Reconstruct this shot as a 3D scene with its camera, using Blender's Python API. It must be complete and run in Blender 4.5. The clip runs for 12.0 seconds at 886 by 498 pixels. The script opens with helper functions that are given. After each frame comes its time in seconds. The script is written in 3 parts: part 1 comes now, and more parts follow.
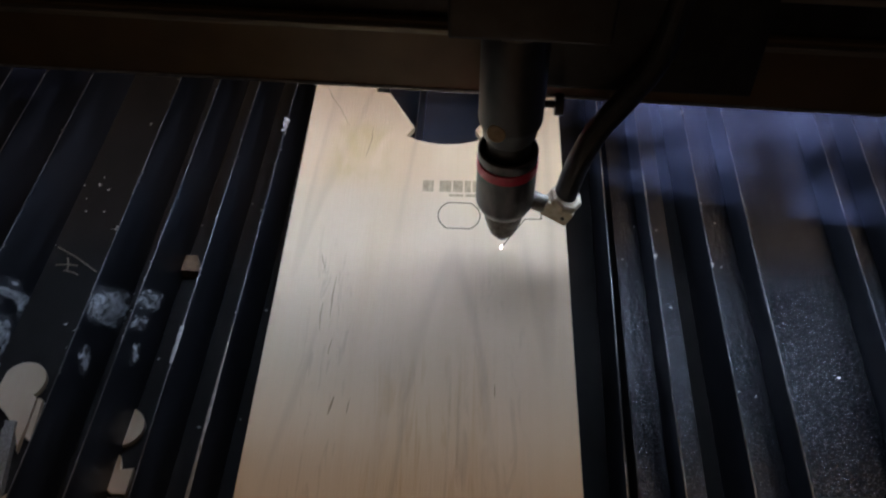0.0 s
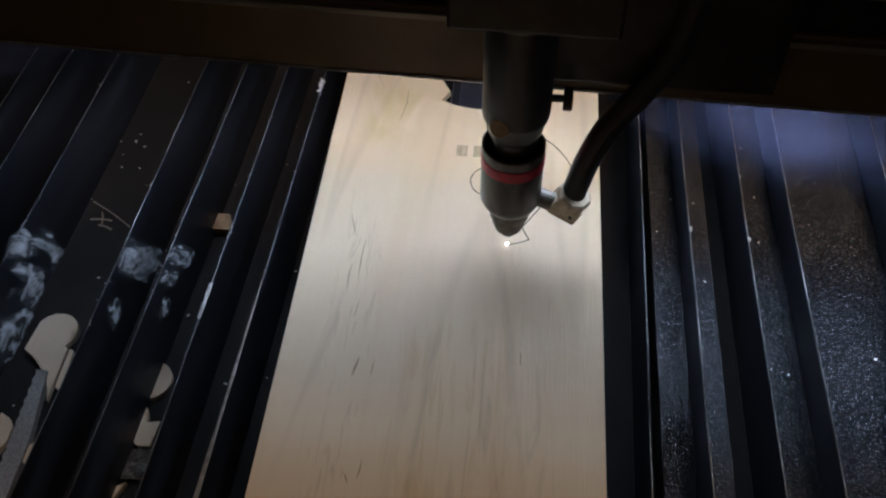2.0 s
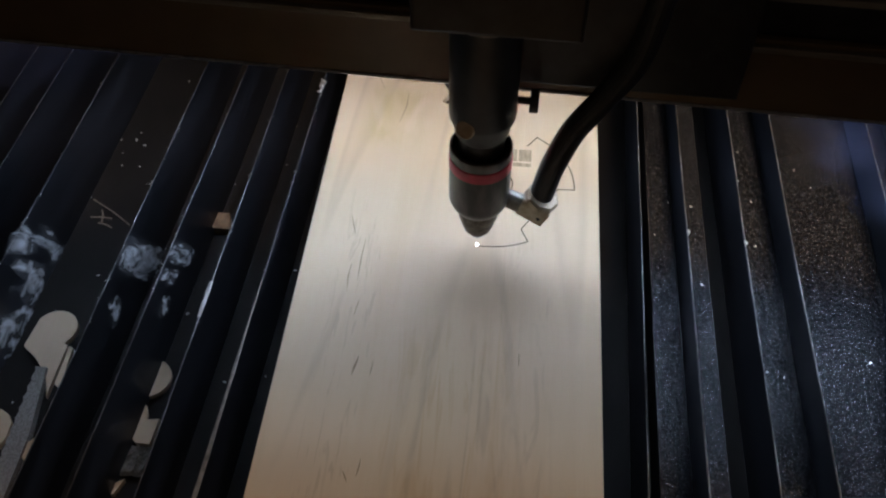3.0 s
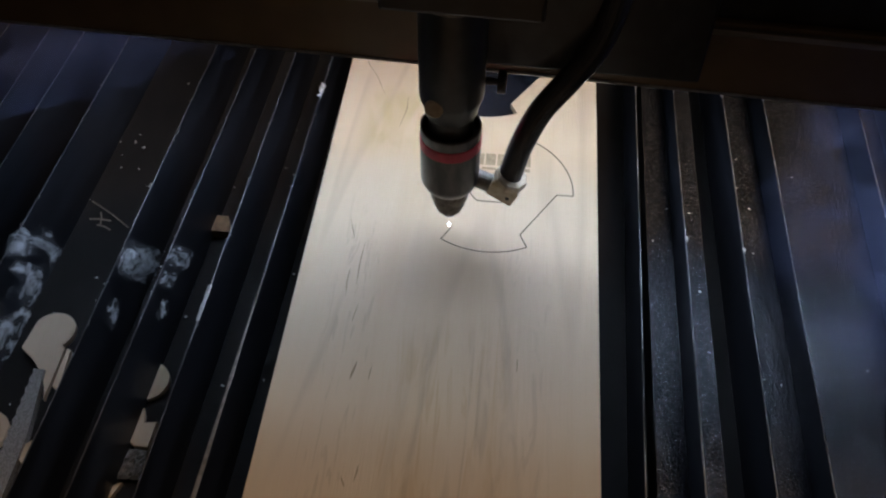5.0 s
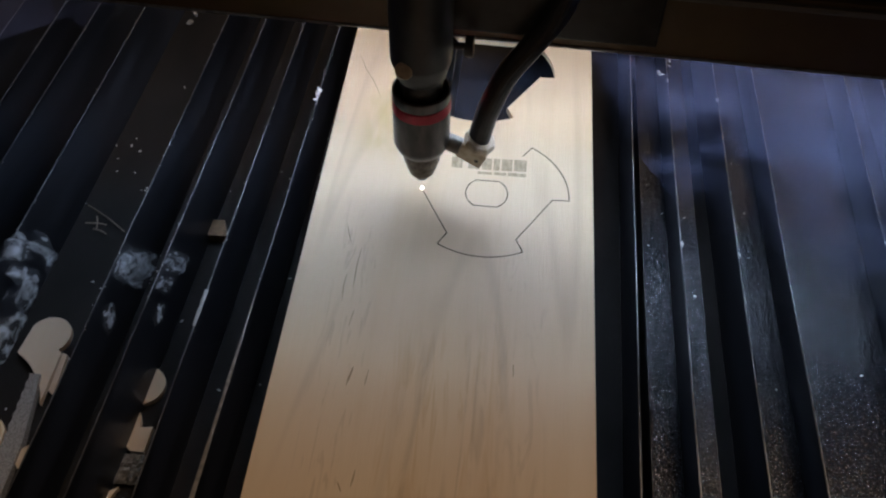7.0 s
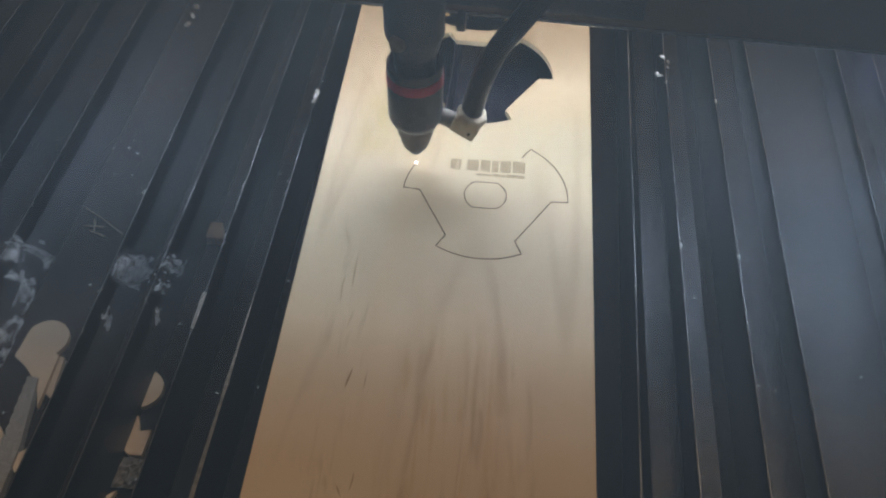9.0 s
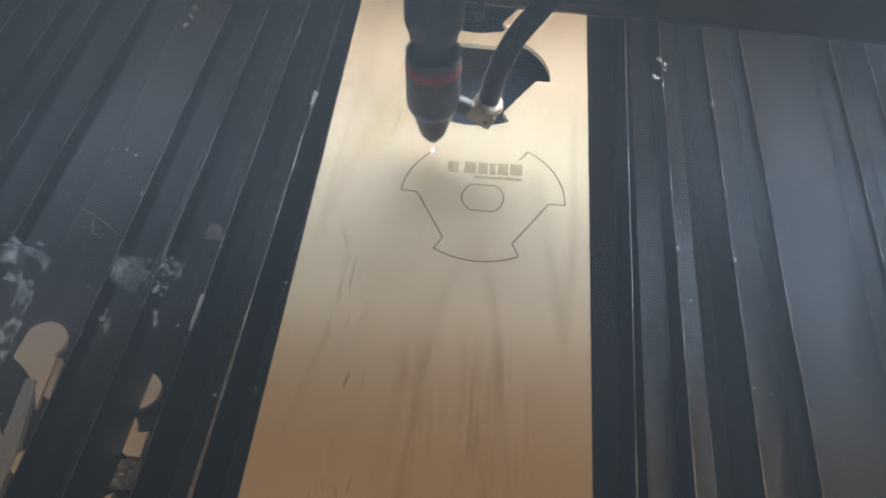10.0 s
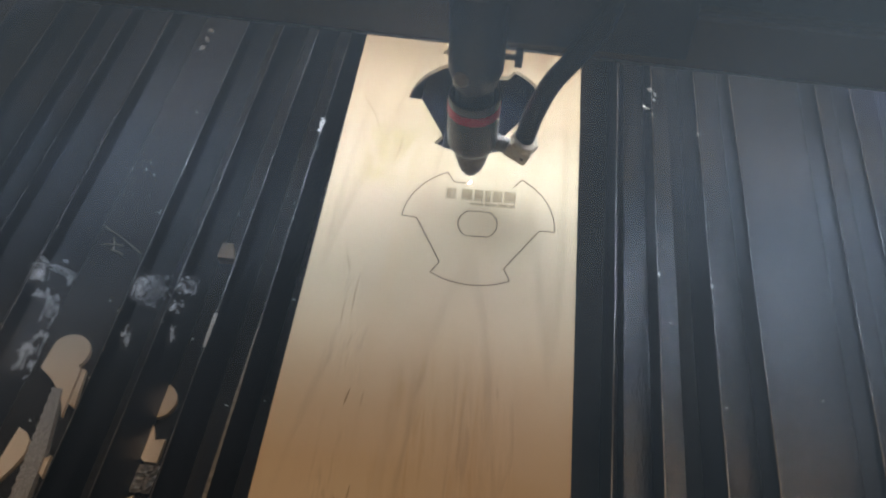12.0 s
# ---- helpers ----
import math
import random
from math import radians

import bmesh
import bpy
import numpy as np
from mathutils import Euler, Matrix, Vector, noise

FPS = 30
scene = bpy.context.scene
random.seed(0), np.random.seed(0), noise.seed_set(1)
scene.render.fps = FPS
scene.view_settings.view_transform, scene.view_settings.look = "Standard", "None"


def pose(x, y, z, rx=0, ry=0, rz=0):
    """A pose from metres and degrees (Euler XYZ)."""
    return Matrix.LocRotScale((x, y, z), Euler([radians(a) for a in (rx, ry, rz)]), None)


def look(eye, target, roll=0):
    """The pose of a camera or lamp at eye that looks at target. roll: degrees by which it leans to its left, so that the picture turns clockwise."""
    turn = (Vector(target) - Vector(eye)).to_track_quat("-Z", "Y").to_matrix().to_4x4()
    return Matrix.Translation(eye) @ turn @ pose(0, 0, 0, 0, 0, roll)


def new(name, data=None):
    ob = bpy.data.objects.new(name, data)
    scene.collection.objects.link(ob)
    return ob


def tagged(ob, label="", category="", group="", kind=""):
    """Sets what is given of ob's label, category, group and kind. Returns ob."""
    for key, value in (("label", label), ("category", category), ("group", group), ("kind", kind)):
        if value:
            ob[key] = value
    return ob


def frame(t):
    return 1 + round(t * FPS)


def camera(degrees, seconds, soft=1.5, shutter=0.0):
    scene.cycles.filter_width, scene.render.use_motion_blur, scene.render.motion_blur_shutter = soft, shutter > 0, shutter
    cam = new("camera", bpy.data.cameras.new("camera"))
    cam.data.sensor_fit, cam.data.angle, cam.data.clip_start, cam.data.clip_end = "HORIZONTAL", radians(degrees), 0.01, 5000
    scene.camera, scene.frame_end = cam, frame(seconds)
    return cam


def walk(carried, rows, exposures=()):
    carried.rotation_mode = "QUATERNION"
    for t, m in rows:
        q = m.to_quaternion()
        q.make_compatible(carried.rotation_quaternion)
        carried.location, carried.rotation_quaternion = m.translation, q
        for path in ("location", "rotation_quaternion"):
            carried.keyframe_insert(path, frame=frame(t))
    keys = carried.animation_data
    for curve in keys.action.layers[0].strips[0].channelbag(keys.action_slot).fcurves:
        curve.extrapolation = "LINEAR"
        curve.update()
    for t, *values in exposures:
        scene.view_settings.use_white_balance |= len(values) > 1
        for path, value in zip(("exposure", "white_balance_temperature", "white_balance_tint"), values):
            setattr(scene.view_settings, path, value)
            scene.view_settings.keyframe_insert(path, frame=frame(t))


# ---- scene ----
# Units: metres. The origin is the centre of the disc that is being cut, on top of the board.
cam = camera(51.3, 12.0, soft=2.2, shutter=0.4)
walk(cam, [
    (0, pose(0.0043, -0.3465, 0.3689, 41.12, -0.09, 2.26)),
    (0.25, pose(0.0074, -0.3457, 0.3654, 40.24, 0.68, 3.16)),
    (0.5, pose(0.0093, -0.3452, 0.3632, 39.70, 1.15, 3.71)),
    (1, pose(0.0088, -0.3478, 0.3642, 39.64, 0.81, 4.47)),
    (1.5, pose(0.0074, -0.3482, 0.3599, 39.81, 0.63, 4.90)),
    (2, pose(0.0088, -0.3465, 0.3626, 39.48, 0.56, 5.25)),
    (2.5, pose(0.0086, -0.3483, 0.3606, 39.79, 0.40, 5.41)),
    (3, pose(0.0064, -0.3489, 0.3645, 39.59, -0.05, 5.43)),
    (5, pose(0.0050, -0.3479, 0.3662, 39.67, -0.49, 5.61)),
    (5.5, pose(0.0042, -0.3472, 0.3668, 39.58, -0.59, 5.56)),
    (6, pose(0.0035, -0.3486, 0.3663, 39.85, -0.79, 5.53)),
    (6.5, pose(0.0024, -0.3475, 0.3678, 39.78, -0.93, 5.39)),
    (7, pose(0.0041, -0.3467, 0.3686, 39.67, -0.76, 5.43)),
    (9, pose(0.0037, -0.3459, 0.3677, 39.79, -0.78, 5.26)),
    (9.5, pose(0.0031, -0.3463, 0.3691, 39.75, -0.95, 5.24)),
    (10, pose(0.0038, -0.3451, 0.3704, 39.67, -0.95, 5.25)),
    (10.5, pose(0.0032, -0.3465, 0.3681, 39.91, -0.90, 5.12)),
    (11, pose(0.0045, -0.3448, 0.3700, 39.71, -0.85, 5.23)),
    (11.5, pose(0.0041, -0.3446, 0.3722, 39.68, -1.01, 5.19)),
    (11.75, pose(0.0085, -0.3481, 0.3913, 39.31, -0.90, 5.75)),
    (12, pose(0.0129, -0.3516, 0.4104, 38.95, -0.78, 6.31)),
], exposures=[(0.0, 0.05, 5500, 16), (2.0, 0.15, 5500, 14), (7.0, 0.35, 5450, 14), (9.0, 0.95, 5950, 12), (9.6, 1.22, 6100, 12), (12.0, 1.20, 6100, 12)])

# ---- light ----
world = bpy.data.worlds.new("room_dimness")
scene.world = world
world.use_nodes = True
world.node_tree.nodes["Background"].inputs["Color"].default_value = (0.5, 0.6, 0.9, 1)
world.node_tree.nodes["Background"].inputs["Strength"].default_value = 0.02


def area_light(name, size_x, size_y, watts, colour, m):
    lamp = bpy.data.lights.new(name, "AREA")
    lamp.shape, lamp.size, lamp.size_y = "RECTANGLE", size_x, size_y
    lamp.energy, lamp.color = watts, colour
    ob = new(name, lamp)
    ob.matrix_basis = m
    return ob


# The room's warm ceiling lamp, beyond the machine; the gantry carries its own white light strip.
area_light("room_light", 1.0, 0.5, 16.5, (1.0, 0.67, 0.38), look((0.80, 0.95, 2.25), (0.0, -0.1, 0.0)))


# ---- materials ----
def material(name, colour, rough=0.5, metal=0.0, second=None, scale=(40, 40, 40), detail=5.0, bump=0.0, bump_scale=600.0,
             rough_var=0.0, spec=0.5, ramp=(0.38, 0.66)):
    m = bpy.data.materials.new(name)
    m.use_nodes = True
    nt = m.node_tree
    b = nt.nodes["Principled BSDF"]
    b.inputs["Base Color"].default_value = (*colour, 1)
    b.inputs["Roughness"].default_value = rough
    b.inputs["Metallic"].default_value = metal
    b.inputs["Specular IOR Level"].default_value = spec
    co = nt.nodes.new("ShaderNodeTexCoord")
    mp = nt.nodes.new("ShaderNodeMapping")
    mp.inputs["Scale"].default_value = scale
    nt.links.new(co.outputs["Object"], mp.inputs["Vector"])
    nz = nt.nodes.new("ShaderNodeTexNoise")
    nz.inputs["Scale"].default_value = 1.0
    nz.inputs["Detail"].default_value = detail
    nt.links.new(mp.outputs["Vector"], nz.inputs["Vector"])
    if second:
        mix = nt.nodes.new("ShaderNodeMix")
        mix.data_type = "RGBA"
        mix.inputs[6].default_value = (*colour, 1)
        mix.inputs[7].default_value = (*second, 1)
        rp = nt.nodes.new("ShaderNodeValToRGB")
        rp.color_ramp.elements[0].position, rp.color_ramp.elements[1].position = ramp
        nt.links.new(nz.outputs["Fac"], rp.inputs["Fac"])
        nt.links.new(rp.outputs["Color"], mix.inputs[0])
        nt.links.new(mix.outputs[2], b.inputs["Base Color"])
    if rough_var:
        mr = nt.nodes.new("ShaderNodeMapRange")
        mr.inputs["To Min"].default_value, mr.inputs["To Max"].default_value = rough - rough_var, rough + rough_var
        nt.links.new(nz.outputs["Fac"], mr.inputs["Value"])
        nt.links.new(mr.outputs["Result"], b.inputs["Roughness"])
    if bump:
        fine = nt.nodes.new("ShaderNodeTexNoise")
        fine.inputs["Scale"].default_value = bump_scale
        fine.inputs["Detail"].default_value = 3.0
        nt.links.new(co.outputs["Object"], fine.inputs["Vector"])
        bp = nt.nodes.new("ShaderNodeBump")
        bp.inputs["Strength"].default_value = bump
        bp.inputs["Distance"].default_value = 0.0005
        nt.links.new(fine.outputs["Fac"], bp.inputs["Height"])
        nt.links.new(bp.outputs["Normal"], b.inputs["Normal"])
    return m


def wood_material(name, light, dark, fleck, blush):
    """Maple veneer: broad soft bands along y, fine pores, a few dark flecks."""
    m = bpy.data.materials.new(name)
    m.use_nodes = True
    nt = m.node_tree
    b = nt.nodes["Principled BSDF"]
    b.inputs["Roughness"].default_value = 0.55
    b.inputs["Specular IOR Level"].default_value = 0.35
    co = nt.nodes.new("ShaderNodeTexCoord")

    def layer(scale, lo, hi, detail, distortion=0.0):
        mp = nt.nodes.new("ShaderNodeMapping")
        mp.inputs["Scale"].default_value = scale
        nt.links.new(co.outputs["Object"], mp.inputs["Vector"])
        nz = nt.nodes.new("ShaderNodeTexNoise")
        nz.inputs["Scale"].default_value, nz.inputs["Detail"].default_value = 1.0, detail
        nz.inputs["Distortion"].default_value = distortion
        nt.links.new(mp.outputs["Vector"], nz.inputs["Vector"])
        mr = nt.nodes.new("ShaderNodeMapRange")
        mr.inputs["From Min"].default_value, mr.inputs["From Max"].default_value = lo, hi
        nt.links.new(nz.outputs["Fac"], mr.inputs["Value"])
        return mr.outputs["Result"]

    def mix(fac, a, c, amount=1.0):
        mul = nt.nodes.new("ShaderNodeMath")
        mul.operation = "MULTIPLY"
        mul.inputs[1].default_value = amount
        nt.links.new(fac, mul.inputs[0])
        mx = nt.nodes.new("ShaderNodeMix")
        mx.data_type = "RGBA"
        nt.links.new(mul.outputs[0], mx.inputs[0])
        for slot, v in ((6, a), (7, c)):
            if isinstance(v, tuple):
                mx.inputs[slot].default_value = (*v, 1)
            else:
                nt.links.new(v, mx.inputs[slot])
        return mx.outputs[2]

    def rings(scale, count, thin):
        """Growth lines: thin contours of a slow field stretched along y."""
        field = layer(scale, 0.0, 1.0, 1.5, 0.35)
        mu = nt.nodes.new("ShaderNodeMath")
        mu.operation, mu.inputs[1].default_value = "MULTIPLY", count
        nt.links.new(field, mu.inputs[0])
        pp = nt.nodes.new("ShaderNodeMath")
        pp.operation, pp.inputs[1].default_value = "PINGPONG", 0.5
        nt.links.new(mu.outputs[0], pp.inputs[0])
        mr = nt.nodes.new("ShaderNodeMapRange")
        mr.interpolation_type = "SMOOTHSTEP"
        mr.inputs["From Min"].default_value, mr.inputs["From Max"].default_value = thin, 0.0
        nt.links.new(pp.outputs[0], mr.inputs["Value"])
        return mr.outputs["Result"]

    col = mix(layer((22, 2.2, 10), 0.40, 0.70, 3.0, 0.8), light, dark, 0.55)
    col = mix(layer((9, 5.0, 10), 0.40, 0.70, 2.0), col, blush, 0.5)
    col = mix(layer((420, 9, 50), 0.45, 0.75, 3.0), col, dark, 0.10)
    line = nt.nodes.new("ShaderNodeMath")
    line.operation = "MULTIPLY"
    nt.links.new(rings((13, 1.0, 10), 8.0, 0.11), line.inputs[0])
    nt.links.new(layer((30, 6, 10), 0.36, 0.58, 2.0), line.inputs[1])
    col = mix(line.outputs[0], col, fleck, 0.14)
    col = mix(layer((170, 8, 50), 0.70, 0.77, 4.0, 0.8), col, fleck, 0.05)
    sep = nt.nodes.new("ShaderNodeSeparateXYZ")
    nt.links.new(co.outputs["Object"], sep.inputs[0])

    def gate(axis, centre, half, soft):
        off = nt.nodes.new("ShaderNodeMath")
        off.operation, off.inputs[1].default_value = "SUBTRACT", centre
        nt.links.new(sep.outputs[axis], off.inputs[0])
        ab = nt.nodes.new("ShaderNodeMath")
        ab.operation = "ABSOLUTE"
        nt.links.new(off.outputs[0], ab.inputs[0])
        mr = nt.nodes.new("ShaderNodeMapRange")
        mr.interpolation_type = "SMOOTHSTEP"
        mr.inputs["From Min"].default_value, mr.inputs["From Max"].default_value = half + soft, half
        nt.links.new(ab.outputs[0], mr.inputs["Value"])
        return mr.outputs["Result"]

    def times(*facs):
        out = facs[0]
        for f in facs[1:]:
            mu = nt.nodes.new("ShaderNodeMath")
            mu.operation = "MULTIPLY"
            nt.links.new(out, mu.inputs[0])
            nt.links.new(f, mu.inputs[1])
            out = mu.outputs[0]
        return out

    # a vein of dark flecks, a brown cathedral figure and a greenish knot
    col = mix(times(layer((240, 27, 50), 0.57, 0.66, 3.0, 2.0), gate(0, -0.062, 0.007, 0.008), gate(1, -0.10, 0.075, 0.03)), col, fleck, 0.18)
    col = mix(times(layer((150, 13, 50), 0.50, 0.66, 4.0, 2.2), gate(0, -0.010, 0.016, 0.022), gate(1, -0.20, 0.08, 0.05)), col, dark, 0.6)
    col = mix(times(rings((38, 4.5, 10), 9.0, 0.22), layer((120, 22, 50), 0.40, 0.62, 3.0, 1.5), gate(0, -0.006, 0.014, 0.016), gate(1, -0.165, 0.050, 0.035)), col, fleck, 0.24)
    col = mix(times(layer((150, 26, 50), 0.55, 0.68, 3.0, 1.6), gate(0, 0.022, 0.006, 0.012), gate(1, -0.13, 0.07, 0.04)), col, fleck, 0.14)
    col = mix(times(layer((60, 22, 50), 0.35, 0.62, 2.0, 1.0), gate(0, -0.058, 0.008, 0.016), gate(1, 0.050, 0.014, 0.022)), col, (0.52, 0.40, 0.15), 0.5)
    nt.links.new(col, b.inputs["Base Color"])
    fine = layer((900, 60, 50), 0.3, 0.7, 3.0)
    bp = nt.nodes.new("ShaderNodeBump")
    bp.inputs["Strength"].default_value, bp.inputs["Distance"].default_value = 0.12, 0.0004
    nt.links.new(fine, bp.inputs["Height"])
    nt.links.new(bp.outputs["Normal"], b.inputs["Normal"])
    return m


def glow_material(name, colour, strength):
    m = bpy.data.materials.new(name)
    m.use_nodes = True
    b = m.node_tree.nodes["Principled BSDF"]
    b.inputs["Emission Color"].default_value = (*colour, 1)
    b.inputs["Emission Strength"].default_value = strength
    return m


MAPLE = wood_material("maple_veneer", (0.74, 0.60, 0.39), (0.60, 0.43, 0.23), (0.20, 0.12, 0.065), (0.70, 0.52, 0.36))
SCRAP = wood_material("scrap_veneer", (0.70, 0.58, 0.42), (0.56, 0.42, 0.27), (0.3, 0.2, 0.12), (0.66, 0.55, 0.40))
CHAR = material("charred_kerf", (0.014, 0.010, 0.008), 0.95, second=(0.05, 0.03, 0.015), scale=(300, 300, 300), spec=0.05)
ENGRAVED = material("engraved_brown", (0.36, 0.28, 0.16), 0.8, second=(0.52, 0.41, 0.25), scale=(500, 200, 500), bump=0.3)
BLADE = material("dark_slat_metal", (0.008, 0.009, 0.012), 0.42, 0.0, spec=0.42, second=(0.025, 0.028, 0.037), scale=(60, 9, 60), rough_var=0.12,
                 bump=0.05, bump_scale=300)
EDGE = material("bare_slat_edge", (0.26, 0.27, 0.28), 0.4, 0.45, second=(0.06, 0.06, 0.06), scale=(200, 40, 200))
FLOOR = material("sooty_tray_metal", (0.008, 0.0075, 0.007), 0.62, 0.0, second=(0.020, 0.019, 0.018), scale=(30, 12, 30), rough_var=0.10, spec=0.22,
                 bump=0.5, bump_scale=1800)
# Bright flecks in the colour paint the lamp's sparkle on the grainy metal.
BARE = material("worn_grainy_metal_painted_sparkle", (0.11, 0.115, 0.125), 0.21, 0.8, second=(0.010, 0.011, 0.014), scale=(1200, 900, 900), detail=2.0,
                rough_var=0.12, spec=0.4, bump=1.0, bump_scale=800, ramp=(0.36, 0.46))
BLACK = material("black_anodised", (0.026, 0.024, 0.024), 0.40, 0.3, second=(0.042, 0.039, 0.038), scale=(90, 90, 90), rough_var=0.08)
GREYMETAL = material("worn_grey_metal", (0.055, 0.052, 0.052), 0.40, 0.6, second=(0.10, 0.09, 0.085), scale=(200, 200, 60), rough_var=0.1)
NOZZLE = material("sooty_nozzle_metal", (0.16, 0.14, 0.12), 0.4, 0.8, second=(0.07, 0.06, 0.05), scale=(300, 300, 300), rough_var=0.1)
RED = material("red_ring", (0.55, 0.02, 0.06), 0.35, 0.1, second=(0.40, 0.015, 0.04), scale=(200, 200, 200))
TAN = material("tan_screw_head", (0.46, 0.36, 0.24), 0.5, 0.3, second=(0.32, 0.24, 0.15), scale=(300, 300, 300))
BRASS = material("tarnished_brass", (0.50, 0.43, 0.32), 0.48, 0.45, second=(0.40, 0.32, 0.21), scale=(250, 250, 250), rough_var=0.1)
RIM = material("worn_pale_rim_metal", (0.085, 0.07, 0.07), 0.34, 0.8, second=(0.05, 0.042, 0.042), scale=(250, 250, 60), rough_var=0.1)
STEEL = material("brushed_steel", (0.5, 0.49, 0.47), 0.3, 0.9, second=(0.3, 0.3, 0.3), scale=(300, 300, 300))
PALE_STEEL = material("pale_scuffed_metal", (0.42, 0.42, 0.40), 0.45, 0.25, second=(0.24, 0.24, 0.23), scale=(1500, 900, 900), rough_var=0.15, bump=0.4, bump_scale=700)
FITTING = material("dull_fitting_metal", (0.28, 0.26, 0.23), 0.5, 0.6, second=(0.16, 0.15, 0.13), scale=(250, 250, 250), rough_var=0.1)
RUBBER = material("black_rubber", (0.02, 0.02, 0.021), 0.42, 0.0, second=(0.032, 0.03, 0.03), scale=(150, 150, 150), bump=0.08)
BROWN = material("brown_fascia", (0.12, 0.072, 0.030), 0.55, 0.1, second=(0.15, 0.092, 0.04), scale=(40, 40, 40), bump=0.05)
RAIL = material("worn_rail_edge", (0.32, 0.27, 0.20), 0.45, 0.5, second=(0.2, 0.17, 0.13), scale=(30, 200, 200))
CASE = material("machine_case_paint", (0.05, 0.052, 0.06), 0.5, 0.0, second=(0.065, 0.066, 0.075), scale=(12, 12, 12), bump=0.08)
PLASTER = material("room_plaster", (0.30, 0.32, 0.36), 0.9, second=(0.34, 0.36, 0.40), scale=(3, 3, 3), bump=0.1, bump_scale=80)
COPPER = material("burnt_wood_chip", (0.24, 0.16, 0.085), 0.7, 0.0, second=(0.15, 0.095, 0.05), scale=(300, 300, 300))
FLAKE = material("pale_ash_flake", (0.6, 0.6, 0.58), 0.8, second=(0.35, 0.35, 0.34), scale=(600, 600, 600))
SPARK = glow_material("laser_spark", (1.0, 0.95, 0.88), 8.0)
LED = glow_material("white_light_strip", (0.83, 0.91, 0.98), 70.0)


# ---- mesh helpers ----
def part(name, bm, mat, parent=None, label="", m=None, smooth=False):
    me = bpy.data.meshes.new(name)
    bmesh.ops.recalc_face_normals(bm, faces=bm.faces)
    bm.to_mesh(me)
    bm.free()
    me.materials.append(mat)
    if smooth:
        for p in me.polygons:
            p.use_smooth = True
        me.set_sharp_from_angle(angle=radians(35))
    ob = new(name, me)
    ob.parent = parent
    if m is not None:
        ob.matrix_basis = m
    if label:
        tagged(ob, label)
    return ob


def box(x0, x1, y0, y1, z0, z1, bevel=0.0, bm=None):
    b = bmesh.new()
    bmesh.ops.create_cube(b, size=1.0)
    for v in b.verts:
        v.co = ((x0 + x1) / 2 + v.co.x * (x1 - x0), (y0 + y1) / 2 + v.co.y * (y1 - y0), (z0 + z1) / 2 + v.co.z * (z1 - z0))
    if bevel:
        bmesh.ops.bevel(b, geom=b.edges[:], offset=bevel, segments=2, affect="EDGES", profile=0.6)
    if bm is None:
        return b
    join(bm, b)
    return bm


def join(bm, other):
    tmp = bpy.data.meshes.new("tmp")
    other.to_mesh(tmp)
    other.free()
    bm.from_mesh(tmp)
    bpy.data.meshes.remove(tmp)


def lathe(profile, n=40, m=None, close=True):
    """A turned body round z from (radius, height) pairs."""
    bm = bmesh.new()
    rings = []
    for r, z in profile:
        rings.append([bm.verts.new((r * math.cos(2 * math.pi * i / n), r * math.sin(2 * math.pi * i / n), z)) for i in range(n)])
    for a, b in zip(rings, rings[1:]):
        for i in range(n):
            bm.faces.new((a[i], a[(i + 1) % n], b[(i + 1) % n], b[i]))
    if close:
        bm.faces.new(rings[0])
        bm.faces.new(rings[-1])
    if m is not None:
        bmesh.ops.transform(bm, matrix=m, verts=bm.verts)
    return bm


def along(a, b):
    """The pose that lays the z axis from a to b."""
    a, b = Vector(a), Vector(b)
    return Matrix.Translation(a) @ (b - a).to_track_quat("Z", "Y").to_matrix().to_4x4()


def rod(a, b, r, n=24, bevel=0.0004):
    d = (Vector(b) - Vector(a)).length
    return lathe([(r - bevel, 0), (r, bevel), (r, d - bevel), (r - bevel, d)], n, along(a, b))


def tube(points, r, n=20, steps=10):
    """A round hose through the points."""
    pts = [Vector(p) for p in points]
    line = []
    for i in range(len(pts) - 1):
        p0, p1, p2, p3 = pts[max(i - 1, 0)], pts[i], pts[i + 1], pts[min(i + 2, len(pts) - 1)]
        for k in range(steps):
            t = k / steps
            line.append(0.5 * (2 * p1 + (p2 - p0) * t + (2 * p0 - 5 * p1 + 4 * p2 - p3) * t * t + (3 * p1 - p0 - 3 * p2 + p3) * t ** 3))
    line.append(pts[-1])
    bm = bmesh.new()
    rings = []
    for i, p in enumerate(line):
        d = (line[min(i + 1, len(line) - 1)] - line[max(i - 1, 0)]).normalized()
        u = d.cross(Vector((0, 1, 0))).normalized()
        w = d.cross(u)
        rings.append([bm.verts.new(p + r * (u * math.cos(2 * math.pi * j / n) + w * math.sin(2 * math.pi * j / n))) for j in range(n)])
    for a, b in zip(rings, rings[1:]):
        for j in range(n):
            bm.faces.new((a[j], a[(j + 1) % n], b[(j + 1) % n], b[j]))
    bm.faces.new(rings[0])
    bm.faces.new(rings[-1])
    return bm


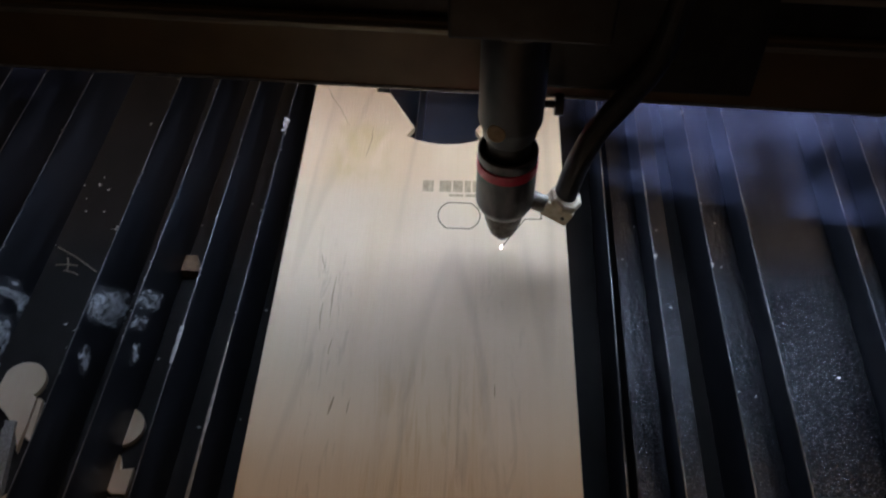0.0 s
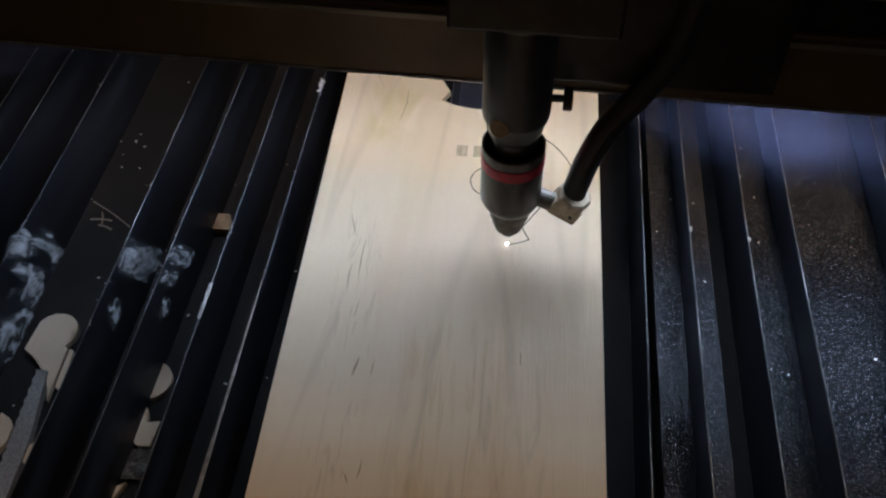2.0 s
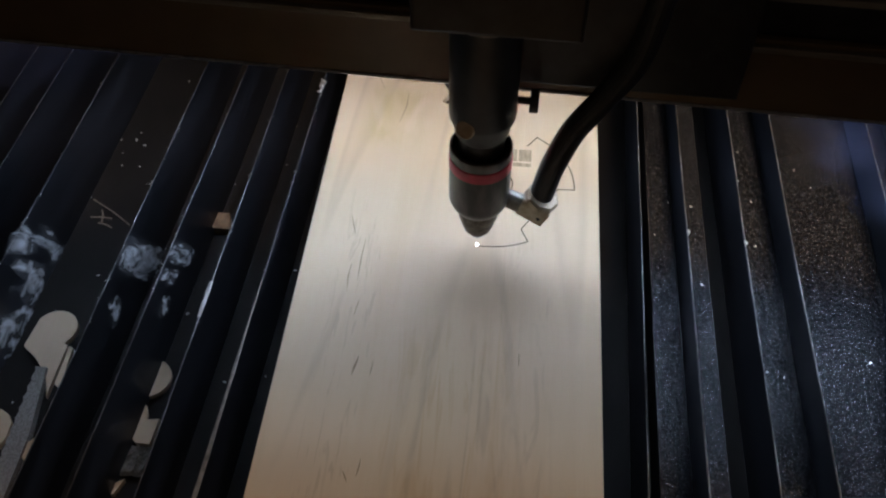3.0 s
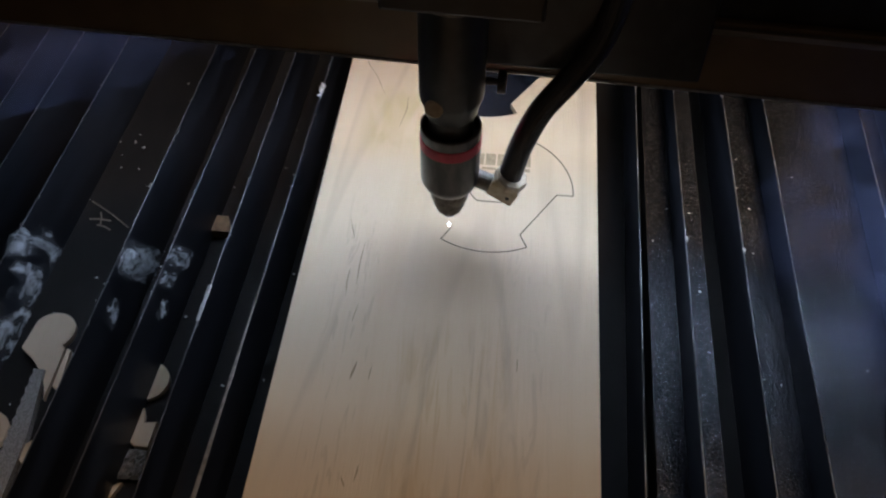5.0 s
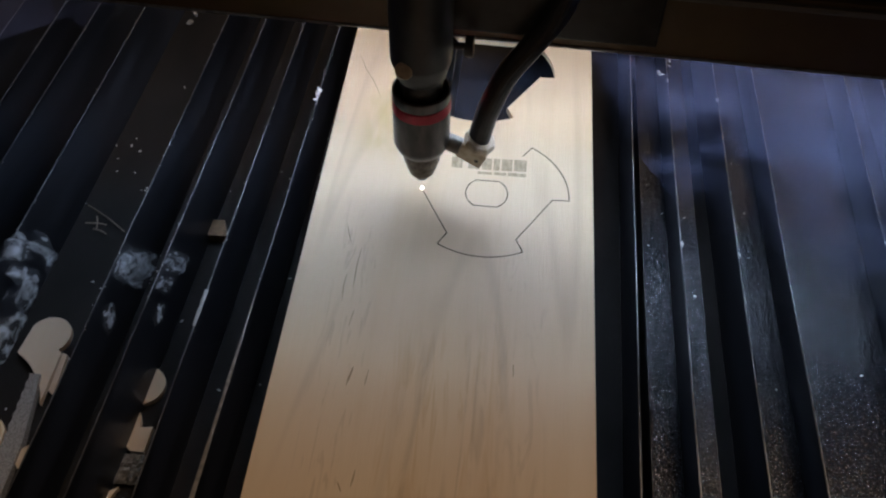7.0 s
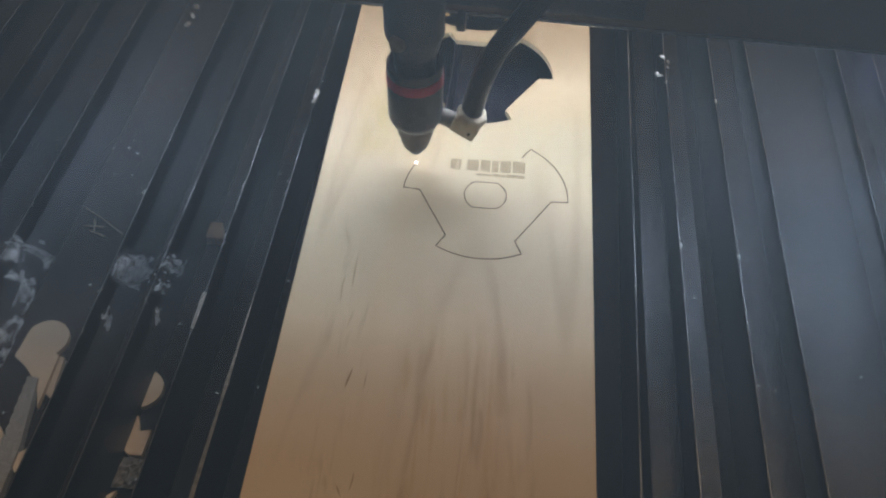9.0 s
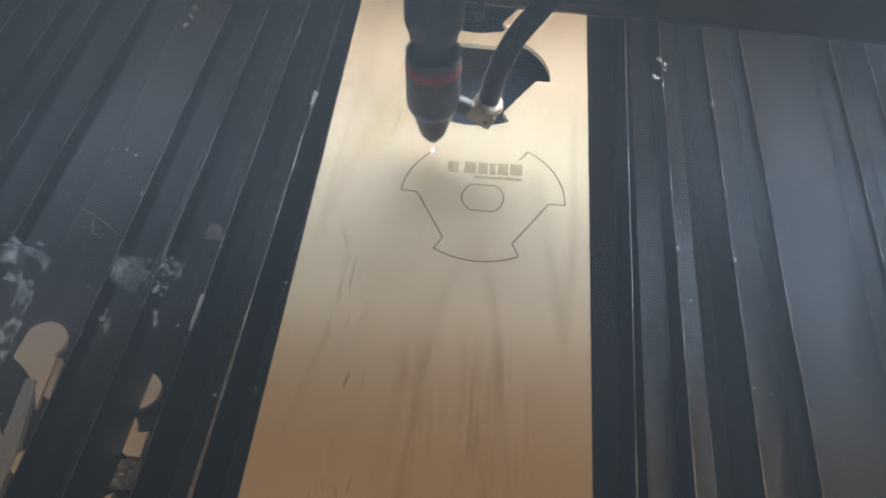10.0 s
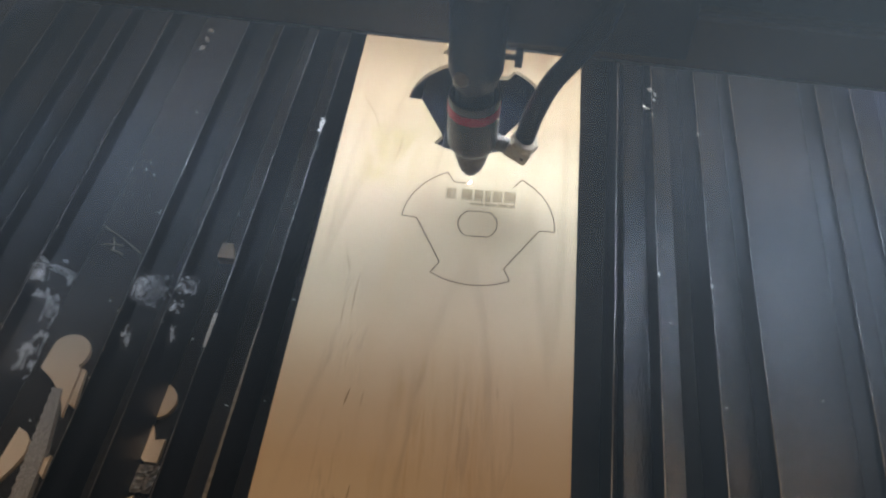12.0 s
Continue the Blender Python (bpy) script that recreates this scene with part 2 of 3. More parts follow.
def slab(loops, z0, z1, m=None):
    """A flat plate between z0 and z1 from an outline and holes, each a list of (x, y)."""
    bm = bmesh.new()
    edges = []
    for loop in loops:
        vs = [bm.verts.new((x, y, z1)) for x, y in loop]
        edges += [bm.edges.new((vs[i], vs[(i + 1) % len(vs)])) for i in range(len(vs))]
    bmesh.ops.triangle_fill(bm, use_beauty=True, use_dissolve=False, edges=edges, normal=(0, 0, 1))
    geom = bmesh.ops.extrude_face_region(bm, geom=bm.faces[:])["geom"]
    for v in geom:
        if isinstance(v, bmesh.types.BMVert):
            v.co.z = z0
    if m is not None:
        bmesh.ops.transform(bm, matrix=m, verts=bm.verts)
    return bm


# ---- the disc's outline and the head's way along it ----
R_OUT, R_IN = 0.0450, 0.0361
LOBE, HALF_OUT, HALF_IN = radians(28.46), radians(29.72), radians(30.38)
THIRD = 2 * math.pi / 3


def polar(r, a):
    return Vector((r * math.cos(a), r * math.sin(a), 0.0))


def outline():
    """The three-lobed disc, clockwise from the inner corner where the cut begins."""
    pts = []
    for k in range(3):
        c = LOBE - k * THIRD
        pts.append(polar(R_IN, c + HALF_IN))
        pts += [polar(R_OUT, c + HALF_OUT - 2 * HALF_OUT * i / 24) for i in range(25)]
        pts.append(polar(R_IN, c - HALF_IN))
    return pts


CUT = outline() + outline()[:1]
CUT_LENGTH = np.concatenate([[0], np.cumsum([(b - a).length for a, b in zip(CUT, CUT[1:])])])
LEAD = 0.0647  # the way already cut before the notch in which the clip begins


def on_cut(s):
    return Vector([float(np.interp(s, CUT_LENGTH, [p[i] for p in CUT])) for i in range(3)])


PROGRESS = [(0, 24.9), (0.5, 33.3), (1, 41.3), (1.5, 48.9), (2, 56.2), (2.5, 63.8), (3, 71.3), (5, 102), (5.5, 109.8), (6, 118), (6.5, 126.2),
            (7, 134.3), (9, 164.3), (9.5, 172), (10, 180), (10.5, 188), (11, 195.5), (11.5, 202.6), (12, 209.8)]


def cut_at(t):
    return LEAD + float(np.interp(t, [p[0] for p in PROGRESS], [p[1] for p in PROGRESS])) / 1000


def time_of(s):
    return float(np.interp((s - LEAD) * 1000, [p[1] for p in PROGRESS], [p[0] for p in PROGRESS]))


# ---- the machine's bed ----
BED = -0.0036     # top of the slats
TRAY = -0.048     # the tray under them

tagged(part("floor_west", box(-0.62, 0.0, -0.62, 0.72, TRAY - 0.004, TRAY), FLOOR), "sooty dark metal tray under the slats", "tray", kind="structure")
tagged(part("floor_east", box(0.0, 0.62, -0.62, 0.72, TRAY - 0.004, TRAY), FLOOR), "sooty dark metal tray under the slats", "tray", kind="structure")
for nm, dims in (("wall_west", (-0.64, -0.62, -0.64, 0.74, TRAY - 0.004, 0.10)), ("wall_east", (0.62, 0.64, -0.64, 0.74, TRAY - 0.004, 0.10)),
                 ("wall_south", (-0.62, 0.62, -0.64, -0.62, TRAY - 0.004, 0.05)), ("wall_north", (-0.62, 0.62, 0.72, 0.74, TRAY - 0.004, 0.62))):
    tagged(part(nm, box(*dims, bevel=0.002), CASE), "dark painted sheet metal side of the machine", "machine wall", kind="structure")
tagged(part("machine_base", box(-0.64, 0.64, -0.64, 0.74, -0.95, TRAY - 0.0045, 0.004), CASE), "dark painted sheet metal base of the machine", "machine base", kind="structure")
tagged(part("ceiling", box(-2.0, 2.0, -2.2, 1.6, 2.4, 2.45), PLASTER), "plain dim plaster ceiling of the room", "ceiling", kind="structure")
for nm, dims in (("wall_room_west", (-2.05, -2.0, -2.2, 1.6, -0.95, 2.4)), ("wall_room_east", (2.0, 2.05, -2.2, 1.6, -0.95, 2.4)),
                 ("wall_room_south", (-2.0, 2.0, -2.25, -2.2, -0.95, 2.4)), ("wall_room_north", (-2.0, 2.0, 1.6, 1.65, -0.95, 2.4)),
                 ("floor_room", (-2.0, 2.0, -2.2, 1.6, -1.0, -0.95))):
    tagged(part(nm, box(*dims), PLASTER), "plain dim plaster of the room", "room wall", kind="structure")


def slat(x, slope):
    """A thin upright bed slat with a toothed, worn top edge."""
    y0, y1 = -0.60, 0.70
    th = 0.0007
    root = tagged(new("bed_support"), "dark soot-stained metal bed slat with a worn bright edge", "bed slat", "slats of the cutting bed")
    root.matrix_basis = pose(x, 0, 0, 0, 0, -math.degrees(slope))
    bm = bmesh.new()
    n = 65
    rows = []
    for i in range(n + 1):
        y = y0 + (y1 - y0) * i / n
        wob = 0.0004 * noise.noise((x * 40, y * 9, 0))
        rows.append([bm.verts.new((wob - th / 2, y, BED - 0.0006)), bm.verts.new((wob + th / 2, y, BED - 0.0006)),
                     bm.verts.new((th / 2, y, TRAY)), bm.verts.new((-th / 2, y, TRAY))])
    for a, b in zip(rows, rows[1:]):
        for j in range(4):
            bm.faces.new((a[j], a[(j + 1) % 4], b[(j + 1) % 4], b[j]))
    bm.faces.new(rows[0])
    bm.faces.new(rows[-1])
    part("blade", bm, BLADE, root)
    bm = bmesh.new()
    prev = None
    m = 320
    for i in range(m + 1):
        y = y0 + (y1 - y0) * i / m
        wob = 0.0004 * noise.noise((x * 40, y * 9, 0))
        top = BED - (0.0005 if i % 2 else 0.0) - 0.0002 * abs(noise.noise((x * 70, y * 60, 3)))
        w = 0.00014 + 0.00014 * noise.noise((x * 31, y * 24, 5))
        cur = [bm.verts.new((wob - w, y, top)), bm.verts.new((wob + w, y, top)), bm.verts.new((wob + w, y, BED - 0.0008)), bm.verts.new((wob - w, y, BED - 0.0008))]
        if prev:
            for j in range(4):
                bm.faces.new((prev[j], prev[(j + 1) % 4], cur[(j + 1) % 4], cur[j]))
        prev = cur
    part("edge", bm, EDGE, root, "worn bright toothed edge")
    return root


# each slat: where it crosses y = 0, and how far it runs askew in its slots
SLATS = ((-0.574, 0.04), (-0.520, 0.04), (-0.467, 0.04), (-0.413, 0.04), (-0.360, 0.04), (-0.325, 0.04), (-0.2965, 0.035), (-0.274, 0.04), (-0.2435, 0.04),
         (-0.1853, 0.037), (-0.1603, 0.04), (-0.1335, 0.031), (-0.109, 0.026), (-0.083, 0.02), (-0.056, 0.018), (-0.029, 0.015), (0.052, 0.012),
         (0.081, 0.018), (0.105, 0.008), (0.1345, 0.004), (0.159, 0.0), (0.2135, 0.02), (0.2365, 0.02), (0.2663, 0.02), (0.290, 0.02), (0.344, 0.02),
         (0.397, 0.02), (0.451, 0.02), (0.505, 0.02), (0.558, 0.02))
slats = [slat(x, k) for x, k in SLATS]
SLAT_B, SLAT_C, SLAT_D, SLAT_E, SLAT_F = SLATS[8:13]


def slat_x(which, y):
    return which[0] + which[1] * y


def worn_top(which, y0, y1, w0, w1, mat, label):
    """A stretch of a slat's top that is hammered flat and bare, wider towards y1."""
    bm = bmesh.new()
    rows = []
    for i in range(25):
        y = y0 + (y1 - y0) * i / 24
        w = (w0 + (w1 - w0) * i / 24) * (1 + 0.5 * noise.noise((y * 260, 3, which[0] * 50)))
        rows.append([bm.verts.new((a, y, z)) for a, z in ((-w, BED - 0.0003), (w, BED - 0.0003), (w, BED + 0.0001), (-w, BED + 0.0001))])
    for a, b in zip(rows, rows[1:]):
        for j in range(4):
            bm.faces.new((a[j], a[(j + 1) % 4], b[(j + 1) % 4], b[j]))
    bm.faces.new(rows[0])
    bm.faces.new(rows[-1])
    part("worn_top", bm, mat, slats[SLATS.index(which)], label)


worn_top(SLAT_F, -0.075, -0.26, 0.0003, 0.0015, FITTING, "flattened grainy bare stretch of the edge")
worn_top(SLAT_E, -0.078, -0.100, 0.0011, 0.0008, PALE_STEEL, "bright bare patch on the edge")

# flat bars on the tray between the eastern slats, with worn grainy tops
BAR = -0.027
for (xa, ka), (xb, kb) in (((0.0895, 0.012), (0.1036, 0.008)), ((0.1064, 0.008), (0.1205, 0.008)), ((0.1360, 0.004), (0.1580, 0.0)), ((0.1602, 0.0), (0.2120, 0.02)),
                           ((0.2150, 0.02), (0.2350, 0.02)), ((0.2380, 0.02), (0.2650, 0.02)), ((0.2680, 0.02), (0.2885, 0.02)), ((0.2915, 0.02), (0.3425, 0.02)),
                           ((0.3455, 0.02), (0.3955, 0.02))):
    bar = tagged(new("bed_bar"), "flat dark metal bar with a worn grainy top, lying between slats", "bar", "bars between the slats")
    quad = [(xa + ka * -0.6, -0.6), (xb + kb * -0.6, -0.6), (xb + kb * 0.7, 0.7), (xa + ka * 0.7, 0.7)]
    part("body", slab([quad], TRAY, BAR - 0.001), FLOOR, bar)
    part("top", slab([quad], BAR - 0.001, BAR), BARE, bar, "worn grainy grey top with painted sparkle")

# ---- the board ----
board = tagged(new("plywood_board"), "pale maple plywood board being laser cut, lying on the slats", "board")
hole = [(p.x, p.y) for p in outline()]
loops = [[(-0.0923, -0.36), (0.0581, -0.36), (0.0581, 0.40), (-0.0923, 0.40)]]
for cx, cy in ((-0.0096, 0.1022), (-0.014, 0.1900)):
    loops.append([(x + cx, y + cy) for x, y in hole])
part("panel", slab(loops, BED, 0.0), MAPLE, board)


def ribbon(a, b, w, z0, z1, ends=0.0):
    d = (b - a).normalized()
    n = Vector((-d.y, d.x, 0)) * (w / 2)
    a, b = a - d * ends, b + d * ends
    bm = bmesh.new()
    lo = [bm.verts.new((p.x, p.y, z0)) for p in (a - n, a + n, b + n, b - n)]
    hi = [bm.verts.new((p.x, p.y, z1)) for p in (a - n, a + n, b + n, b - n)]
    bm.faces.new(lo)
    bm.faces.new(hi)
    for i in range(4):
        bm.faces.new((lo[i], lo[(i + 1) % 4], hi[(i + 1) % 4], hi[i]))
    return bm


KERF = 0.00055
burning = []   # (piece, moment at which it is burnt)
marks = sorted(set([float(s) for s in CUT_LENGTH[::4]] + [float(CUT_LENGTH[i]) for i in range(len(CUT)) if i % 27 in (0, 1, 25, 26)] +
                   [0.0025 * i for i in range(int(CUT_LENGTH[-1] / 0.0025))]))
marks = [s for i, s in enumerate(marks) if i == 0 or s - marks[i - 1] > 0.0003]
START = cut_at(0.0)
for s0, s1 in zip(marks, marks[1:]):
    a, b = on_cut(s0), on_cut(s1)
    if s0 > cut_at(12.0):
        break
    piece = part("kerf", ribbon(a, b, KERF, -0.0004, 0.00006, 0.0001), CHAR, board)
    if s1 > START:
        burning.append((piece, time_of((s0 + s1) / 2)))

# the oval slot in the middle, cut before
OVAL = []
for i in range(13):
    a = radians(56.5 - 113 * i / 12)
    OVAL.append(Vector((0.0115 * math.cos(a), 0.0115 * math.sin(a), 0)))
for i in range(13):
    a = radians(236.5 - 113 * i / 12)
    OVAL.append(Vector((0.0115 * math.cos(a), 0.0115 * math.sin(a), 0)))
for i, a in enumerate(OVAL):
    b = OVAL[(i + 1) % len(OVAL)]
    part("kerf", ribbon(a, b, KERF, -0.0004, 0.00006, 0.0001), CHAR, board)

# thin dark mineral lines in the veneer, in millimetres: width, way
VEIN = material("dark_grain_line", (0.27, 0.18, 0.09), 0.6, second=(0.46, 0.33, 0.18), scale=(300, 60, 300))
for width, way in (
    (0.50, ((-85.9, 109.7), (-81.2, 97.4), (-74.4, 86.4), (-67.9, 71.4))),
    (0.45, ((-72.0, -29.5), (-70.2, -36.5), (-67.4, -43.2))),
    (0.50, ((-62.1, -45.3), (-62.7, -58.6), (-62.5, -73.0))),
    (0.50, ((-67.0, -62.7), (-67.5, -71.7), (-66.4, -80.4))),
    (0.45, ((-59.6, -84.3), (-60.9, -95.2))),
    (0.90, ((-55.1, -117.2), (-56.8, -128.1))),
    (0.50, ((-46.1, -169.0), (-46.9, -177.9))),
    (0.60, ((-56.1, 43.0), (-54.4, 50.4), (-53.2, 60.4), (-53.4, 70.4))),
    (0.50, ((19.7, -108.2), (19.8, -115.9))),
    (0.40, ((-47.5, -118.0), (-48.3, -127.3))),
    (0.70, ((-52.9, -175.4), (-50.6, -180.4))),
):
    bm = bmesh.new()
    pts = [Vector((x, y, 0)) * 0.001 for x, y in way]
    fine = [a.lerp(b, k / 5) for a, b in zip(pts, pts[1:]) for k in range(5)] + [pts[-1]]
    prev = None
    for i, q in enumerate(fine):
        w = width * 0.0005 * (0.15 + math.sin(math.pi * i / (len(fine) - 1))) * (1 + 0.5 * noise.noise(q * 300))
        wave = 0.0004 * noise.noise(q * 130)
        cur = [bm.verts.new((q.x + wave + k * w, q.y, z)) for k, z in ((-1, 0.00004), (1, 0.00004), (1, -0.0002), (-1, -0.0002))]
        if prev:
            for j in range(4):
                bm.faces.new((prev[j], prev[(j + 1) % 4], cur[(j + 1) % 4], cur[j]))
        prev = cur
    part("grain_line", bm, VEIN, board, "thin dark line in the wood grain")


# engraved mark: plain bars in place of the maker's name
for x0, x1, y0, y1 in ((-21, -15, 18, 26.6), (-11.6, -5, 18, 26.8), (-4, 1.5, 18, 27), (2.5, 6, 18, 27.2), (7, 13, 18.3, 27.4), (14, 21, 18.5, 27.6),
                       (-6, 2, 14.4, 16.2), (3, 10, 14.4, 16.6), (11, 21, 14.4, 17)):
    part("engraved_bar", box(x0 * 0.001, x1 * 0.001, y0 * 0.001, y1 * 0.001, -0.0005, 0.00005), ENGRAVED, board, "brown engraved bar")


# ---- offcuts and dirt on the tray ----
def offcut(name, pts, label, mat, z=TRAY, h=0.003, tilt=(0, 0), category="offcut"):
    """A flat scrap from its outline in millimetres, lying on the tray."""
    cx, cy = sum(p[0] for p in pts) / len(pts), sum(p[1] for p in pts) / len(pts)
    bm = slab([[((x - cx) * 0.001, (y - cy) * 0.001) for x, y in pts]], 0, h)
    ob = part(name, bm, mat)
    ob.matrix_basis = pose(cx * 0.001, cy * 0.001, z + 0.0002, tilt[0], tilt[1])
    return tagged(ob, label, category)


def arc(cx, cy, r, a0, a1, n=12):
    return [(cx + r * math.cos(radians(a0 + (a1 - a0) * i / n)), cy + r * math.sin(radians(a0 + (a1 - a0) * i / n))) for i in range(n + 1)]


offcut("wood_offcut", arc(-227.5, -87, 11.8, 152, -46, 16) + [(-217, -97), (-217, -128)] + [(-219, -122), (-222, -116), (-228, -109), (-233, -104), (-240, -99)],
       "pale hooked plywood offcut lying on the sooty tray", SCRAP)
offcut("wood_strip", [(-216, -97), (-213.6, -98), (-212, -122), (-215.5, -120)], "narrow pale plywood strip beside a larger offcut", SCRAP)
offcut("wood_offcut", [(-166.5, -101)] + arc(-168, -112, 11.2, 68, -82, 14) + [(-169.5, -123)], "pale half-round plywood offcut lying against a slat", SCRAP)
offcut("wood_offcut", [(-166, -126), (-164.4, -128.5), (-163, -132), (-162.3, -136), (-156, -135), (-156.6, -149), (-163.4, -149), (-165, -147.6), (-168.5, -146)],
       "pale notched plywood offcut lying between two slats", SCRAP)
offcut("wood_offcut", [(-237, -137), (-232, -139.5), (-228.5, -144), (-228, -152), (-231, -160), (-236, -169), (-240.5, -160), (-239, -150)],
       "pale crescent plywood offcut on the tray", SCRAP)
offcut("wood_splinter", [(-170, -167), (-167.4, -171), (-163, -168), (-166, -176), (-169.5, -178)], "small forked plywood splinter on the tray", SCRAP)
offcut("wood_splinter", [(-217, -154), (-213.6, -151), (-214, -164), (-218, -160)], "small pale plywood splinter on the tray", SCRAP)
offcut("burnt_chip", [(-164, 1), (-153, 1), (-149, -11), (-160, -11)], "brown burnt wood chip lying on the tray", COPPER, h=0.006, category="chip")
offcut("burnt_chip", [(-280, 57), (-275, 65), (-272, 56), (-277, 52)], "small brown burnt chip lying between slats", COPPER, h=0.003, category="chip")

# crumpled grey foil scrap
bm = bmesh.new()
grid = [[bm.verts.new(((-167 + 11.5 * i / 9 + 0.15 * j) * 0.001, (-166 + 16 * j / 9) * 0.001, TRAY + 0.0015 + 0.003 * abs(noise.noise((i * 0.7, j * 0.6, 2))))) for j in range(10)] for i in range(10)]
for i in range(9):
    for j in range(9):
        bm.faces.new((grid[i][j], grid[i + 1][j], grid[i + 1][j + 1], grid[i][j + 1]))
bmesh.ops.solidify(bm, geom=bm.faces[:], thickness=0.0008)
tagged(part("foil_scrap", bm, PALE_STEEL), "crumpled grey metallic scrap on the tray", "scrap")

# toothed bright strip lying between two slats
teeth = []
for i in range(30):
    teeth += [(-228.0 + 0.9 * (i % 2) + 0.10 * i, -112 - 3.0 * i)]
offcut("toothed_strip", teeth + [(-215.5, -200), (-216.5, -150), (-222, -112)], "worn bright metal strip with a toothed edge", PALE_STEEL, h=0.0048, category="metal strip")


def flake(x, y, z, size, seed, mat=FLAKE, name="ash_flake", label="pale ash flake lying on the bed", flat=0.25):
    bm = bmesh.new()
    bmesh.ops.create_icosphere(bm, subdivisions=2, radius=1.0)
    for v in bm.verts:
        k = 1 + 0.7 * noise.noise(v.co * 1.6 + Vector((seed, 0, 0)))
        v.co = Vector((v.co.x * k * size * 0.55, v.co.y * k * size, v.co.z * k * size * flat))
    ob = part(name, bm, mat)
    ob.location = (x, y, z + size * flat * 0.6)
    ob.rotation_euler = (0, 0, seed * 1.7)
    return tagged(ob, label, "debris", "ash flakes on the bed")


for i, (x, y, sz, turn) in enumerate(((-107.3, 74, 2.6, 0.2), (-106.8, 78.5, 2.3, 0.9), (-107.8, 69.5, 1.6, 2.0), (104.5, 135, 2.2, 1.2), (108, 131, 1.5, 0.4), (100.5, 118, 2.1, 0.6),
                                      (102.5, 116.5, 1.6, 2.2), (107.5, 125.5, 1.2, 1.0), (105.6, 111, 1.3, 0.1), (134.6, 96, 1.6, 0.1), (105.2, -22, 1.5, 0.1), (134.6, -27, 1.6, 0.2))):
    flake(x * 0.001, y * 0.001, BED - 0.0002, sz * 0.001, i + 1.0, flat=0.4).rotation_euler = (0.3, 0.2, turn)
for i, (x, y, sz) in enumerate(((-0.2263, 0.2130, 2.2), (-0.2263, 0.2025, 2.5), (-0.2272, 0.1917, 2.3))):
    flake(x, y, TRAY, sz * 0.001, 40.0 + i, flat=0.8)
for i, (x, y, sz) in enumerate(((-0.1450, 0.058, 1.9), (-0.1450, 0.067, 1.2), (-0.1380, 0.105, 1.3), (-0.2300, 0.062, 1.2), (-0.2230, 0.058, 1.0), (-0.2460, 0.070, 1.1))):
    flake(x, y, TRAY, sz * 0.001, 60.0 + i, flat=0.6)
rng = random.Random(4)
for i in range(130):
    which, y = rng.choice((SLATS[7], SLAT_B, SLAT_C, SLAT_D, SLAT_E, SLAT_F, SLAT_F)), rng.uniform(-0.13, 0.15)
    flake(slat_x(which, y) + rng.uniform(-0.0012, 0.0012), y, BED - 0.0005, rng.uniform(0.0002, 0.0006), 140.0 + i)
for i in range(70):
    x, y = rng.uniform(-0.27, -0.095), rng.uniform(-0.16, 0.15)
    flake(x, y, TRAY, rng.uniform(0.0004, 0.0010), 10.0 + i)
for i in range(16):
    x, y = rng.choice((0.097, 0.113, 0.147, 0.180, 0.195)) + rng.uniform(-0.005, 0.005), rng.uniform(-0.14, 0.17)
    flake(x, y, BAR, rng.uniform(0.0004, 0.0008), 90.0 + i)
for i, (a, b) in enumerate((((-237, -5, 0), (-224, -5, 0)), ((-240, 9, 0), (-212, -9, 0)), ((-231, -9, 0), (-222, -12, 0)), ((-232, 1, 0), (-229, -9, 0)))):
    a, b = Vector(a) * 0.001, Vector(b) * 0.001
    mid = (a + b) / 2 + Vector((0.0004, 0.0006, 0))
    z = Vector((0, 0, TRAY + 0.0004))
    tagged(part("thin_splinter", tube([a + z, mid + z, b + z], 0.0005, 8, 6), RAIL), "thin pale splinter lying on the tray", "debris")

# ---- the gantry beam ----
gantry = tagged(new("gantry_beam"), "dark gantry beam with brown fascia and thin rail edges", "gantry")
part("fascia", box(-0.6, 0.6, 0.0, 0.004, 0.081, 0.120, 0.0008), BROWN, gantry)
part("beam", box(-0.6, 0.6, 0.0045, 0.055, 0.096, 0.150, 0.0015), BLACK, gantry)
part("light_strip", box(-0.24, 0.30, 0.0211, 0.0229, 0.0880, 0.0908), LED, gantry, "white light strip under the beam")
part("fascia_lip", rod((-0.6, -0.0002, 0.0808), (0.6, -0.0002, 0.0808), 0.0008, 12), STEEL, gantry, "thin polished lip along the lower edge")
part("strip_holder", box(-0.25, 0.31, 0.0232, 0.030, 0.0878, 0.0960, 0.0006), BLACK, gantry)
part("rail", box(-0.6, 0.6, -0.003, -0.0002, 0.1150, 0.1180, 0.0005), RAIL, gantry, "thin grey rail edge")
part("rail", box(-0.6, 0.6, -0.003, 0.0043, 0.141, 0.1440, 0.0005), RAIL, gantry, "thin grey rail edge")
# Unseen tall block, added so the beam shades the board from room light.
part("unseen_shade_block", box(-0.6, 0.6, 0.000, 0.060, 0.1505, 0.300, 0.002), BLACK, gantry)

# ---- the laser head ----
head = tagged(new("laser_head"), "black laser head with red ring, brass air fitting and hose", "laser head")
MM = 0.001


def turned(name, prof, mat, label=""):
    return part(name, lathe([(r * MM, z * MM) for r, z in prof]), mat, head, label, smooth=True)


